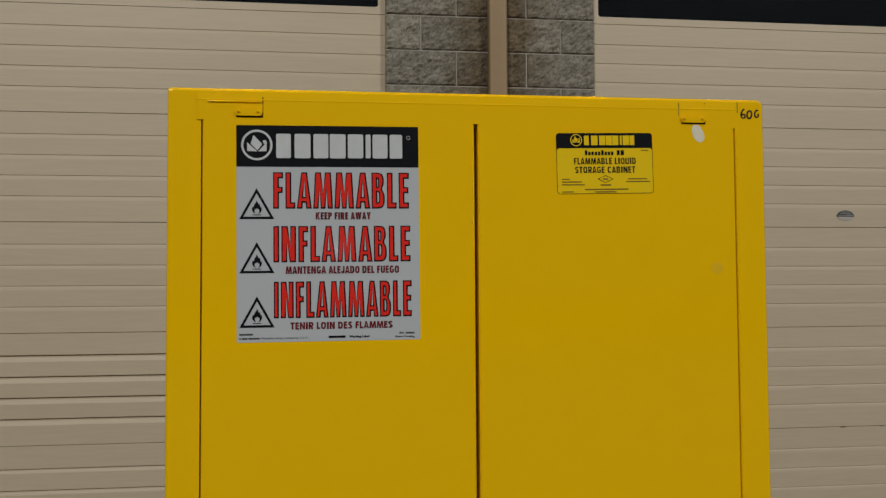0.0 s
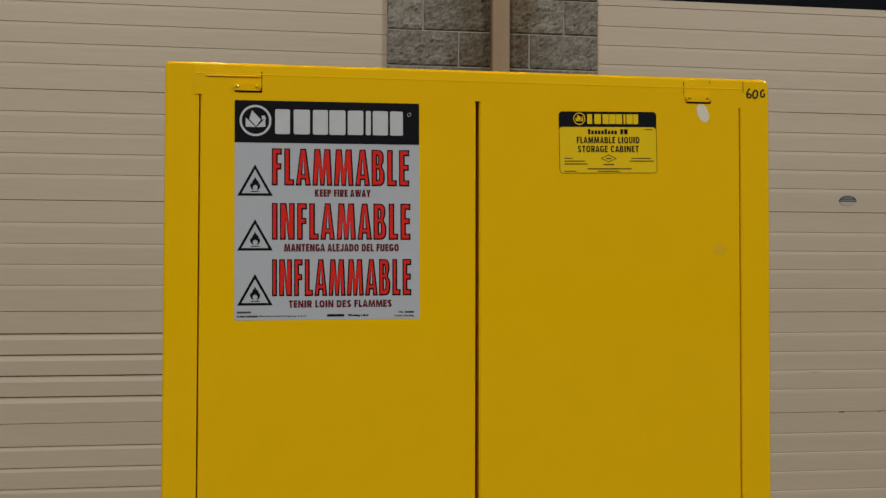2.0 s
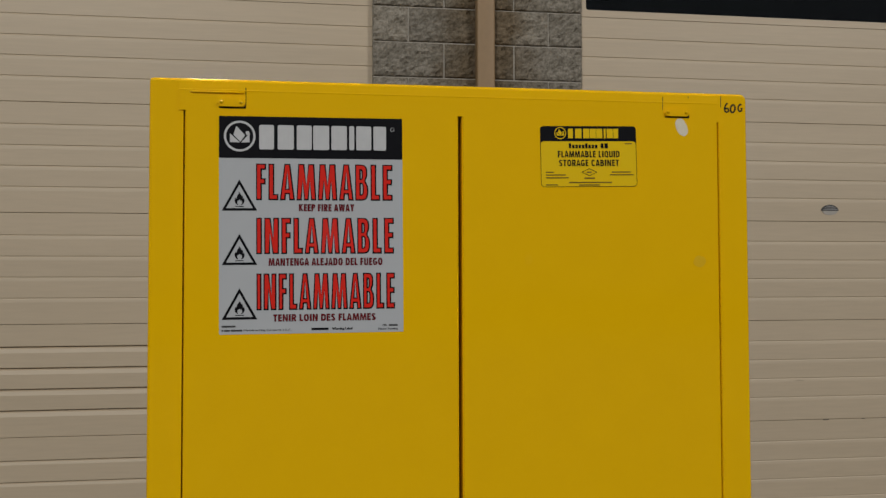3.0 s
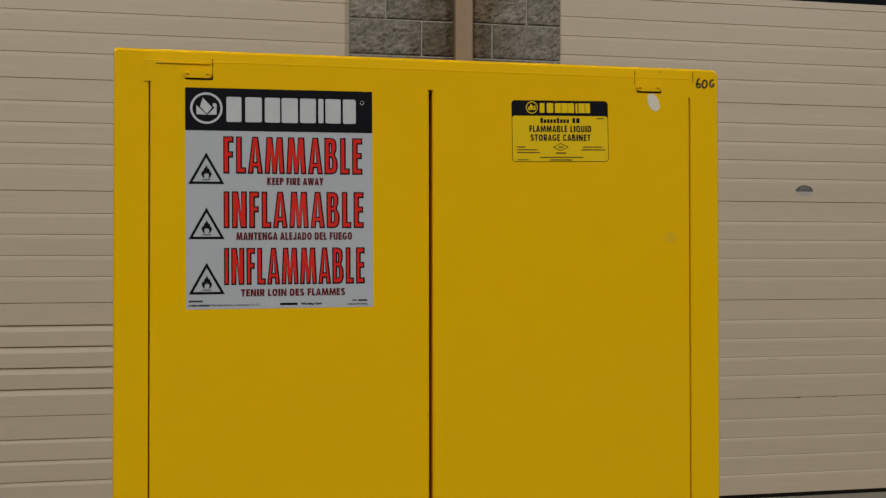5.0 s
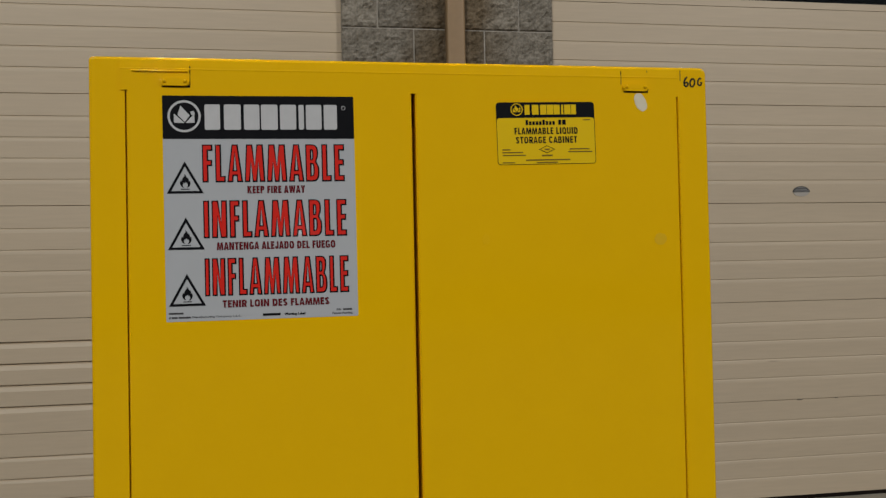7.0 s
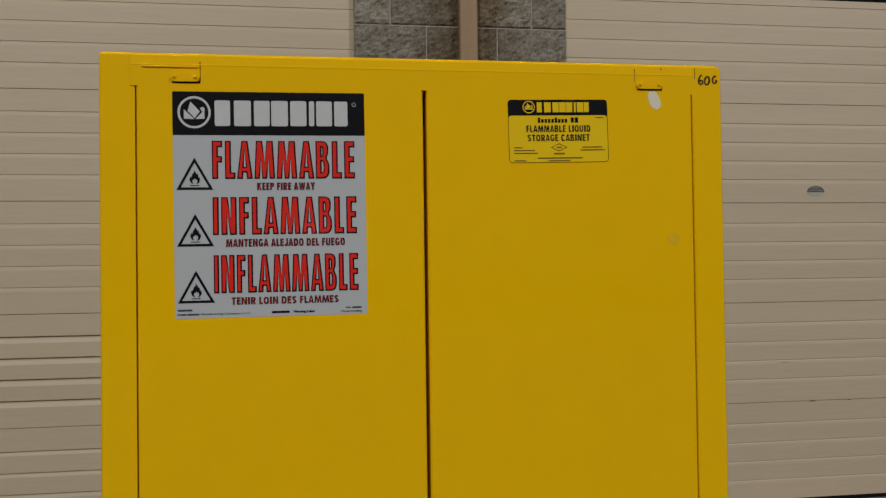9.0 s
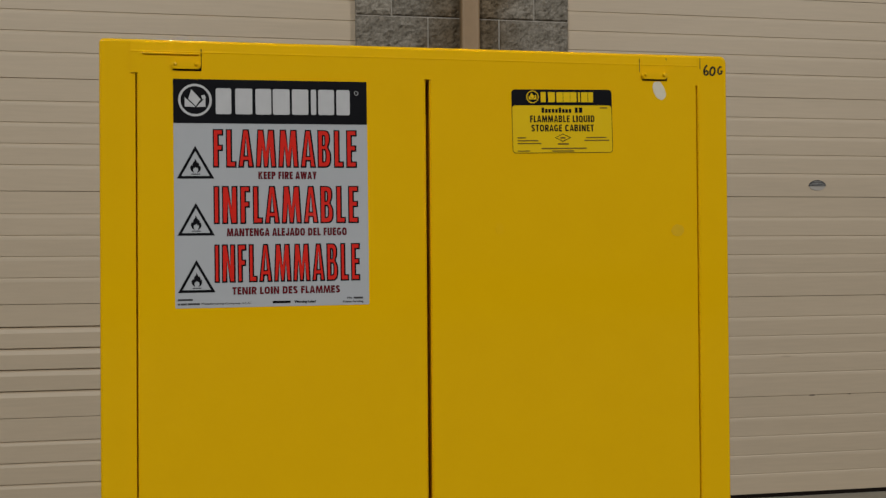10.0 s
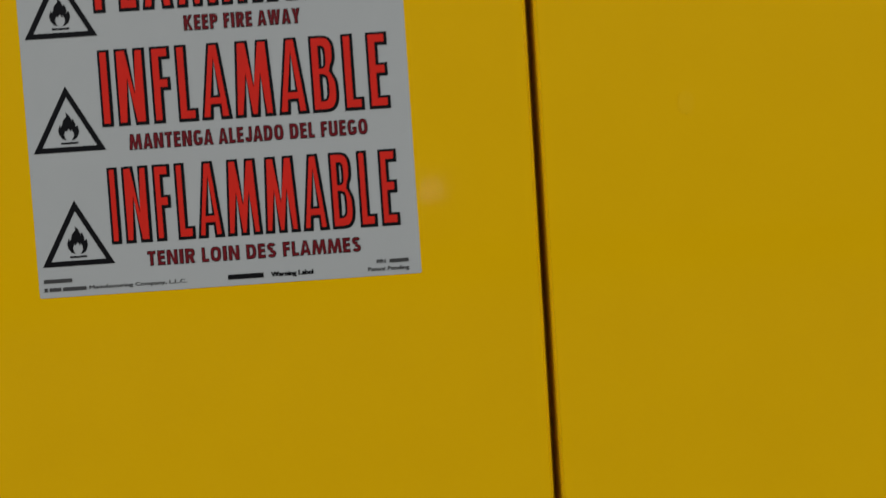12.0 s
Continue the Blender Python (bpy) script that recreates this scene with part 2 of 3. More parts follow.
def glyph(c, w, h, s, b):
    """A heavy condensed capital: its outline, anticlockwise, then its holes, clockwise. s is the stem's and b the bar's thickness."""
    if c == "I":
        return [[(0, 0), (w, 0), (w, h), (0, h)]]
    if c == "L":
        return [[(0, 0), (w, 0), (w, b), (s, b), (s, h), (0, h)]]
    if c == "T":
        x = (w - s) / 2
        return [[(x, 0), (x + s, 0), (x + s, h - b), (w, h - b), (w, h), (0, h), (0, h - b), (x, h - b)]]
    if c in "FE":
        m, r = h * 0.5 - b * 0.42, w * 0.95
        foot = [(0, 0), (s, 0)] if c == "F" else [(0, 0), (w, 0), (w, b), (s, b)]
        return [foot + [(s, m), (r, m), (r, m + b), (s, m + b), (s, h - b), (w, h - b), (w, h), (0, h)]]
    if c == "N":
        return [[(0, 0), (s, 0), (s, 0.60 * h), (w - 1.12 * s, 0), (w, 0), (w, h), (w - s, h), (w - s, 0.40 * h), (1.12 * s, h), (0, h)]]
    if c == "M":
        i = w * 0.095
        return [[(0, 0), (0.92 * s, 0), (0.92 * s + i * 0.55, 0.56 * h), (w / 2 - 0.40 * s, 0), (w / 2 + 0.40 * s, 0), (w - 0.92 * s - i * 0.55, 0.56 * h), (w - 0.92 * s, 0), (w, 0), (w - i, h), (w - i - 1.05 * s, h), (w / 2, 0.40 * h), (i + 1.05 * s, h), (i, h)]]
    if c == "A":
        a, q, t = 0.5 * s, 0.165 * h, 0.80 * h
        p = s + (w / 2 - s) * q / t
        base = q + 0.9 * b
        u = s + (w / 2 - s) * base / t
        return [[(0, 0), (0.98 * s, 0), (p, q), (w - p, q), (w - 0.98 * s, 0), (w, 0), (w / 2 + a, h), (w / 2 - a, h)], [(u, base), (w / 2, t), (w - u, base)]]
    if c == "B":
        m, rx, wu = 0.53 * h, 0.52 * w, 0.93 * w
        low, top = arc(w - rx, m / 2, rx, m / 2, -90, 42), arc(wu - rx, (m + h) / 2, rx, (h - m) / 2, -42, 90)
        holes = []
        for z0, z1, x1 in ((b, m - b * 0.42, w - s), (m + b * 0.42, h - b, wu - s)):
            r = (x1 - s) * 0.75
            holes.append([(s, z0), (s, z1)] + arc(x1 - r, (z0 + z1) / 2, r, (z1 - z0) / 2, 90, -90, 7))
        return [[(0, 0)] + low + [(0.80 * w, m)] + top + [(0, h)]] + holes
    if c in "PR":
        m, rx = 0.40 * h, 0.52 * w
        bowl = arc(w - rx, (m + h) / 2, rx, (h - m) / 2, -90 if c == "P" else -55, 90)
        foot = [(0, 0), (s, 0), (s, m)] if c == "P" else [(0, 0), (s, 0), (s, 0.38 * h), (w - 1.1 * s, 0), (w, 0), (0.78 * w, 0.43 * h)]
        r = (w - 2 * s) * 0.75
        return [foot + bowl + [(0, h)], [(s, m + b * 0.85), (s, h - b)] + arc(w - s - r, (m + h - b * 0.15) / 2, r, (h - m - 1.85 * b) / 2, 90, -90, 6)]
    if c == "D":
        rx, r = 0.55 * w, (w - 2 * s) * 0.8
        return [[(0, 0)] + arc(w - rx, h / 2, rx, h / 2, -90, 90) + [(0, h)], [(s, b), (s, h - b)] + arc(w - s - r, h / 2, r, h / 2 - b, 90, -90, 7)]
    if c == "O":
        return [arc(w / 2, h / 2, w / 2, h / 2, 0, 350, 20), arc(w / 2, h / 2, w / 2 - s, h / 2 - b, 350, 0, 16)]
    if c in "UJ":
        r = 0.30 * h
        left = h if c == "U" else 0.32 * h
        return [[(0, left)] + arc(w / 2, r, w / 2, r, 180, 360) + [(w, h), (w - s, h)] + arc(w / 2, r, w / 2 - s, r - b, 360, 180) + [(s, left)]]
    if c == "G":
        out, ins = arc(w / 2, h / 2, w / 2, h / 2, 35, 300, 16), arc(w / 2, h / 2, w / 2 - s, h / 2 - b, 300, 35, 14)
        return [out + [(w, 0.14 * h), (w, 0.52 * h), (0.52 * w, 0.52 * h), (0.52 * w, 0.52 * h - b * 0.8), (w - s, 0.52 * h - b * 0.8), (w - s, 0.24 * h)] + ins]
    if c == "C":
        return [arc(w / 2, h / 2, w / 2, h / 2, 35, 325, 18) + arc(w / 2, h / 2, w / 2 - s, h / 2 - b, 325, 35, 14)]
    if c == "Q":
        tail = [(0.58 * w, 0.24 * h), (0.58 * w - s * 0.3, 0.10 * h), (w - s * 0.4, -0.07 * h), (w + s * 0.1, 0.06 * h)]
        return glyph("O", w, h, s, b) + [tail]
    if c == "S":
        half = (s + b) / 4
        line = arc(w / 2, 0.735 * h, w / 2 - half, 0.265 * h - half * 0.98, 15, 265, 12, 2.2) + arc(w / 2, 0.265 * h, w / 2 - half, 0.265 * h - half * 0.98, 85, -165, 12, 2.2)
        return [ribbon(line, half)]
    if c == "K":
        return [[(0, 0), (s, 0), (s, 0.30 * h), (1.22 * s, 0.42 * h), (w - 1.12 * s, 0), (w, 0), (0.60 * w, 0.57 * h), (w, h), (w - 1.12 * s, h), (s, 0.66 * h), (s, h), (0, h)]]
    if c == "W":
        return [[(0.17 * w, 0), (0.17 * w + s, 0), (w / 2, 0.60 * h), (0.83 * w - s, 0), (0.83 * w, 0), (w, h), (w - s, h), (0.735 * w, 0.40 * h), (w / 2 + 0.5 * s, h), (w / 2 - 0.5 * s, h), (0.265 * w, 0.40 * h), (s, h), (0, h)]]
    x = (w - s) / 2
    return [[(x, 0), (x + s, 0), (x + s, 0.40 * h), (w, h), (w - 1.08 * s, h), (w / 2, 0.62 * h), (1.08 * s, h), (0, h), (x, 0.40 * h)]]


def inset(loop, d):
    """Moves each side of a loop by d into the material on its left."""
    n, out = len(loop), []
    for i in range(n):
        p, q, r = Vector(loop[i - 1]), Vector(loop[i]), Vector(loop[(i + 1) % n])
        e, g = (q - p), (r - q)
        if e.length < 1e-7 or g.length < 1e-7:
            continue
        e.normalize()
        g.normalize()
        m = Vector((-e.y - g.y, e.x + g.x))
        m = m / max(m.length_squared / 2, 0.35)
        out.append((q.x + m.x * d, q.y + m.y * d))
    return out


def fill(bm, loops, x, z, y):
    """Fills an outline with holes as a flat print."""
    edges = []
    for loop in loops:
        vs = [bm.verts.new((x + a, y, z + b)) for a, b in loop]
        edges += [bm.edges.new((vs[i], vs[(i + 1) % len(vs)])) for i in range(len(vs))]
    bmesh.ops.triangle_fill(bm, use_beauty=True, edges=edges)


WIDTHS = {"I": 0.76, "N": 1.95, "F": 1.30, "L": 1.28, "A": 1.97, "M": 2.60, "B": 1.76, "E": 1.37, "K": 1.9, "P": 1.7, "R": 1.75, "W": 2.8, "Y": 1.85, "T": 1.5, "G": 1.85, "J": 1.4, "D": 1.8, "O": 1.9, "U": 1.8, "S": 1.6, "C": 1.8, "Q": 1.9, " ": 0.62}


def set_line(text, x0, x1, gap):
    """Places the capitals of a line between x0 and x1: letter, start and width."""
    gaps = [gap * (0.62 if a in "AM" or c in "AM" else 1.0) for a, c in zip(text, text[1:])]
    unit = (x1 - x0) / (sum(WIDTHS[c] for c in text) + sum(gaps))
    x, out = x0, []
    for c, g in zip(text, gaps + [0.0]):
        out.append((c, x, WIDTHS[c] * unit))
        x += (WIDTHS[c] + g) * unit
    return out


def big_word(text, x0, x1, z0, z1, y, parent):
    """Condensed red capitals with a black outline, each letter by itself."""
    h = z1 - z0
    for c, x, w in set_line(text, x0, x1, 0.30):
        unit = w / WIDTHS[c]
        loops = glyph(c, w, h, w if c == "I" else 0.76 * unit, 0.0086)
        bm = bmesh.new()
        fill(bm, loops, x, z0, y)
        part("letter", bm, INK_BLACK, parent)
        bm = bmesh.new()
        fill(bm, [inset(p, 0.0018) for p in loops], x - 0.0002, z0 + 0.0002, y - LAYER)
        part("letter_face", bm, INK_RED, parent)


def plain_line(text, x0, x1, z0, z1, y, stem, mat, parent):
    """A line of narrow capitals in one ink."""
    bm = bmesh.new()
    for c, x, w in set_line(text, x0, x1, 0.42):
        if c != " ":
            loops = glyph(c, w, z1 - z0, stem, stem * 0.92)
            fill(bm, loops[:2] if c == "Q" else loops, x, z0, y)
            if c == "Q":
                fill(bm, loops[2:], x, z0, y - 0.00003)
    return part("small_line", bm, mat, parent)


def small_line(text, x0, x1, z0, z1, y, parent):
    """A line of small maroon capitals with darker edges."""
    h = z1 - z0
    back, face = bmesh.new(), bmesh.new()
    for c, x, w in set_line(text, x0, x1, 0.30):
        if c == " ":
            continue
        loops = glyph(c, w, h, min(0.0023, w, w * 0.46 if c == "J" else w), 0.0023)
        fill(back, loops, x, z0, y)
        fill(face, [inset(p, 0.00042) for p in loops], x, z0, y - LAYER * 0.6)
    part("small_line", back, INK_DARK_RED, parent)
    part("small_line", face, INK_MAROON, parent)


def empty(name, x=0.0, y=0.0, z=0.0):
    ob = new(name)
    ob.empty_display_size = 0.1
    ob.location = (x, y, z)
    return ob


# ---------------------------------------------------------------- ground
WALL_Y, DOOR_Y, SILL_Y, SILL_Z = 3.628, 3.668, 3.425, -0.117


def ground_height(y):
    return -0.137 * min(max((y - 0.95) / (SILL_Y - 0.95), 0.0), 1.0)


bm = bmesh.new()
ys = [-70, -20, -8, -3, -1, 0, 0.95, 1.6, 2.2, 2.8, SILL_Y, 6, 20]
xs = [-70, -20, -8, -4, -2, -1, 0, 1, 2, 3, 4, 8, 20, 70]
grid = [[bm.verts.new((x, y, ground_height(y))) for x in xs] for y in ys]
for r in range(len(ys) - 1):
    for c in range(len(xs) - 1):
        bm.faces.new((grid[r][c], grid[r][c + 1], grid[r + 1][c + 1], grid[r + 1][c]))
tagged(part("ground", bm, ASPHALT), "dark brown-grey asphalt yard falling gently to the building", "ground", kind="structure")

bm = bmesh.new()
prof = ((4.02, -0.30), (SILL_Y, -0.30), (SILL_Y, SILL_Z - 0.013), (SILL_Y + 0.0035, SILL_Z - 0.006), (SILL_Y + 0.013, SILL_Z - 0.001), (SILL_Y + 0.03, SILL_Z), (4.02, SILL_Z))
rings = []
for k in range(341):
    x = -6.2 + 0.04 * k
    wear = 0.007 * noise.noise((x * 1.3, 2.0, 0)) + 0.006 * noise.noise((x * 9.0, 5.0, 0)) + 0.004 * noise.noise((x * 21.0, 9.0, 0))
    rings.append([bm.verts.new((x, y + (wear if SILL_Y <= y < 3.5 else 0.0), z + (0.5 * wear if SILL_Z - 0.02 < z < SILL_Z else 0.0))) for y, z in prof])
for p, q in zip(rings, rings[1:]):
    for i in range(len(prof)):
        j = (i + 1) % len(prof)
        bm.faces.new((p[i], p[j], q[j], q[i]))
bm.faces.new(rings[0])
bm.faces.new(rings[-1][::-1])
tagged(part("door_sill", bm, CONCRETE), "worn grey concrete sill strip under the garage doors", "sill", kind="structure")

# ---------------------------------------------------------------- the building
PIER = (0.072, 1.321)
LEFT_DOOR, RIGHT_DOOR = (-4.20, 0.0745), (1.3175, 5.65)


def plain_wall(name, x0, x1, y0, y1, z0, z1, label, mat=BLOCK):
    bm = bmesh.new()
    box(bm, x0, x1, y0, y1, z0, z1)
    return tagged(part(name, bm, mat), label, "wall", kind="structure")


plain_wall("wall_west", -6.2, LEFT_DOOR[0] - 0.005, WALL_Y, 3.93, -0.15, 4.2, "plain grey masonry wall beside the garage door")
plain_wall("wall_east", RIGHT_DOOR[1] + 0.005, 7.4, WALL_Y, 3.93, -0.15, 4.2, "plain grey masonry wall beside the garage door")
plain_wall("wall_header", -6.2, 7.4, WALL_Y, 3.93, 4.2, 5.2, "plain grey masonry band above the garage doors")
# unseen room shell, added near-black so the panes look into darkness
plain_wall("wall_back", -6.2, 7.4, 8.0, 8.2, -0.15, 5.2, "added back wall coloured near-black for the unlit interior", DARK)
plain_wall("wall_side_west", -6.2, -6.0, 3.94, 7.99, -0.15, 5.2, "added side wall coloured near-black for the unlit interior", DARK)
plain_wall("wall_side_east", 7.2, 7.4, 3.94, 7.99, -0.15, 5.2, "added side wall coloured near-black for the unlit interior", DARK)
bm = bmesh.new()
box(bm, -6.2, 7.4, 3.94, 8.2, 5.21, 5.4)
tagged(part("roof", bm, DARK), "added near-black roof closing off the unlit interior", "roof", kind="structure")
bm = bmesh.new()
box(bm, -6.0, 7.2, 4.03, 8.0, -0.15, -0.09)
tagged(part("floor", bm, DARK), "added floor coloured near-black for the unlit interior", "floor", kind="structure")

# sectional doors: 0.61 m sections, each with four pressed ribs
SECTION = 0.611
JOINTS = [0.500 + SECTION * k for k in range(5)]
RIBS = (0.144, 0.2585, 0.3725, 0.488)


def panel_profile(z0, z1, ribs, depth):
    """Front profile of one section, bottom to top: ribs step in under a small overhang and slope out below it."""
    out = [(0.010, z0 + 0.0008), (0.0015, z0 + 0.0014), (0.0, z0 + 0.003)]
    for r in ribs:
        z = z0 + r
        wide = 0.036 if depth > 0.012 else 0.024
        out += [(0.0, z - wide), (depth * 0.42, z - wide * 0.40), (depth, z - 0.004), (depth, z - 0.0015), (0.0, z + 0.0010)]
    out += [(0.0, z1 - 0.003), (0.0015, z1 - 0.0014), (0.010, z1 - 0.0008)]
    return out


def door_panel(parent, x0, x1, z0, z1, ribs, depth):
    bm = bmesh.new()
    prof = panel_profile(z0, z1, ribs, depth)
    cuts = 12
    rows = []
    for k in range(cuts + 1):
        x = x0 + (x1 - x0) * k / cuts
        rows.append([bm.verts.new((x, DOOR_Y + d + 0.0012 * noise.noise((x * 0.9, z * 1.7, 3.1)), z)) for d, z in prof])
    back = [[bm.verts.new((x, DOOR_Y + 0.045, z)) for z in (z0 + 0.0015, z1 - 0.0015)] for x in (x0, x1)]
    for k in range(cuts):
        for i in range(len(prof) - 1):
            bm.faces.new((rows[k][i], rows[k + 1][i], rows[k + 1][i + 1], rows[k][i + 1]))
    bm.faces.new((back[0][0], back[0][1], back[1][1], back[1][0]))
    bm.faces.new([r[0] for r in rows] + [back[1][0], back[0][0]])
    bm.faces.new([r[-1] for r in rows][::-1] + [back[0][1], back[1][1]])
    bm.faces.new(rows[0] + [back[0][1], back[0][0]])
    bm.faces.new(rows[-1][::-1] + [back[1][0], back[1][1]])
    return part("panel", bm, DOOR_PAINT, parent)


def sectional_door(name, x0, x1, deep, sag=0.0):
    door = empty(name, 0, 0, 0)
    joints = [z + sag * (1 - 0.1 * k) for k, z in enumerate(JOINTS)]
    door_panel(door, x0, x1, -0.093, joints[0], [r - 0.018 + sag for r in RIBS], 0.011 if deep == 0 else 0.0043)
    for k in range(4):
        door_panel(door, x0, x1, joints[k], joints[k + 1], [r + 0.0025 for r in RIBS] if k == deep else RIBS, 0.018 if k == deep else 0.0043)
    # glazed section: a painted frame round one long dark pane
    z0, z1 = joints[4], joints[4] + SECTION
    bm = bmesh.new()
    outer, inner = rounded(x0, x1, z0 + 0.0015, z1, 0.002), rounded(x0 + 0.040, x1 - 0.040, z0 + 0.044, z1 - 0.05, 0.016)
    lo = [[bm.verts.new((x, y, z)) for x, z in ol] for ol, y in ((outer, DOOR_Y), (inner, DOOR_Y), (inner, DOOR_Y + 0.03), (outer, DOOR_Y + 0.03))]
    for a in range(4):
        p, q = lo[a], lo[(a + 1) % 4]
        for i in range(len(p)):
            j = (i + 1) % len(p)
            bm.faces.new((p[i], p[j], q[j], q[i]))
    part("window_frame", bm, DOOR_PAINT, door)
    bm = bmesh.new()
    box(bm, x0 + 0.038, x1 - 0.038, DOOR_Y + 0.012, DOOR_Y + 0.017, z0 + 0.041, z1 - 0.047)
    part("pane", bm, GLASS, door, "dark tinted glass pane")
    door_panel(door, x0, x1, z1, 4.195, RIBS, 0.0050)
    bm = bmesh.new()
    box(bm, x0, x1, DOOR_Y + 0.006, DOOR_Y + 0.04, SILL_Z, -0.0925)
    part("bottom_seal", bm, RUBBER_AND_SHADE, door, "black rubber bottom seal")
    return door


tagged(sectional_door("door_1", *LEFT_DOOR, 0, 0.018), "beige ribbed sectional garage door with a dark glazed strip", "garage door", kind="structure")
right_door = tagged(sectional_door("door_2", *RIGHT_DOOR, -1), "closed beige ribbed sectional garage door with a dark glazed strip", "garage door", kind="structure")

# lock cover and small plate on the right door
bm = bmesh.new()
cx, cz = 2.919, 1.789
arch = [(cx + 0.058 * math.cos(radians(a)), cz + 0.038 * math.sin(radians(a))) for a in range(0, 181, 12)]
prism(bm, arch, DOOR_Y - 0.004, DOOR_Y + 0.001)
grip = part("lift_handle", bm, DARK_STEEL, right_door, "dark half-round recessed lift handle")
bm = bmesh.new()
for k in range(3):
    w = 0.05 - 0.012 * k
    box(bm, cx - w, cx + w, DOOR_Y - 0.0065, DOOR_Y - 0.0035, cz + 0.005 + 0.010 * k, cz + 0.0095 + 0.010 * k, 0.0008, 1)
part("ridge", bm, STEEL, grip)
bm = bmesh.new()
prism(bm, [(cx + 0.052 * math.cos(radians(a)), cz - 0.001 + 0.025 * math.sin(radians(a))) for a in range(180, 361, 12)], DOOR_Y - 0.003, DOOR_Y + 0.001)
part("lower_lip", bm, LIP_GREY, grip, "pale worn lower lip")
bm = bmesh.new()
prism(bm, rounded(3.580, 3.678, 1.637, 1.677, 0.003), DOOR_Y - 0.003, DOOR_Y + 0.001)
plate = part("door_plate", bm, TAG_GREY, right_door, "small grey-brown maker's plate")
bm = bmesh.new()
for k in range(2):
    box(bm, 3.588, 3.670, DOOR_Y - 0.0036, DOOR_Y - 0.0028, 1.646 + 0.015 * k, 1.652 + 0.015 * k)
part("print", bm, PLATE_PRINT, plate)

# scuffs and dirt on the door faces
for x, z, rx, rz, turn in ((2.868, 0.4995, 0.024, 0.0040, 3), (3.12, 0.4988, 0.012, 0.0022, 0), (2.70, 0.7425, 0.030, 0.0030, 0)):
    bm = bmesh.new()
    pts = []
    for k in range(18):
        a = 2 * math.pi * k / 18
        r = 1.0 + 0.45 * noise.noise((1.7 * math.cos(a) + x * 9, 1.7 * math.sin(a), z * 9))
        u, v = rx * r * math.cos(a), rz * r * math.sin(a)
        c, d = math.cos(radians(turn)), math.sin(radians(turn))
        pts.append((x + c * u - d * v, z + d * u + c * v))
    prism(bm, pts, DOOR_Y - 0.0022, DOOR_Y + 0.0005)
    part("scuff", bm, SCUFF if z < 0.6 else FAINT_SCUFF, right_door, "faint dirty scuff")

# tan downspout in front of the pier
bm = bmesh.new()
prism(bm, [(x, z) for x, z in rounded(0.6680, 0.7765, 3.546, 3.621, 0.017)], -0.14, 4.5)
bmesh.ops.rotate(bm, verts=bm.verts, cent=(0, 0, 0), matrix=Matrix(((1, 0, 0), (0, 0, 1), (0, 1, 0))))
spout = empty("downspout", 0, 0, 0)
smooth(part("pipe", bm, POST_PAINT, spout))
for z in (0.7, 3.95):
    bm = bmesh.new()
    box(bm, 0.6465, 0.798, 3.621, 3.6255, z, z + 0.03, 0.001)
    part("strap", bm, POST_PAINT, spout)
tagged(spout, "tan painted rectangular metal downspout fixed to the pier", "downspout")

# ---------------------------------------------------------------- the cabinet
W, D, H = 0.432, 0.864, 1.651
cabinet = empty("storage_cabinet", 0.0015, 0, 0.0030)
cabinet.rotation_euler = (0, radians(-0.06), 0)
bm = bmesh.new()
inner = rounded(-0.3866, 0.3866, 0.09, 1.6085, 0.0012)
outer = [(x, z) for x, z in rounded(-W, W, -0.006, H, 0.0062) if not (x > 0 and z > 1)] + [(x, z) for x, z in rounded(-W, W, -0.006, H, 0.0100) if x > 0 and z > 1]
outer = outer[:6] + outer[18:] + outer[6:18]
loops = [[bm.verts.new((x, y, z)) for x, z in ol] for ol, y in ((inner, D - 0.04), (inner, 0.0), (outer, 0.0), (outer, D))]
for a in range(3):
    p, q = loops[a], loops[a + 1]
    for i in range(len(p)):
        j = (i + 1) % len(p)
        bm.faces.new((p[i], p[j], q[j], q[i]))
bm.faces.new(loops[0])
bm.faces.new(loops[3])
bm.edges.ensure_lookup_table()
rim = [e for e in bm.edges if all(v in loops[2] for v in e.verts)]
bmesh.ops.bevel(bm, geom=rim, offset=0.0048, segments=6, affect="EDGES", profile=0.5)
soft_edges(part("body", bm, YELLOW, cabinet))
bm = bmesh.new()
rail = ((0.002, 1.6062), (-0.0020, 1.6062), (-0.0022, 1.6332), (-0.0026, 1.6338), (-0.0026, 1.6348), (-0.0023, 1.6354), (-0.0014, 1.6462), (-0.0008, 1.6472), (0.002, 1.6476))
ends = [[bm.verts.new((x, y, z)) for y, z in rail] for x in (-0.392, 0.3845)]
bm.faces.new(ends[0])
bm.faces.new(ends[1][::-1])
for i in range(len(rail)):
    j = (i + 1) % len(rail)
    bm.faces.new((ends[0][i], ends[1][i], ends[1][j], ends[0][j]))
part("header_rail", bm, YELLOW, cabinet)
bm = bmesh.new()
box(bm, 0.3902, 0.3910, -0.0006, 0.001, 1.630, 1.6460)
part("corner_joint", bm, SEAM, cabinet)
for x, z0, z1 in ((0.2986, 1.6235, 1.6385), (0.3385, 1.6415, 1.6440)):
    bm = bmesh.new()
    box(bm, x - 0.0003, x + 0.0003, -0.0028, -0.001, z0, z1)
    part("tab_seam", bm, SEAM, cabinet)
bm = bmesh.new()
box(bm, -0.377, -0.3055, -0.0046, -0.001, 1.6302, 1.6328, 0.0012, 3)
soft_edges(part("raised_lip", bm, YELLOW, cabinet))
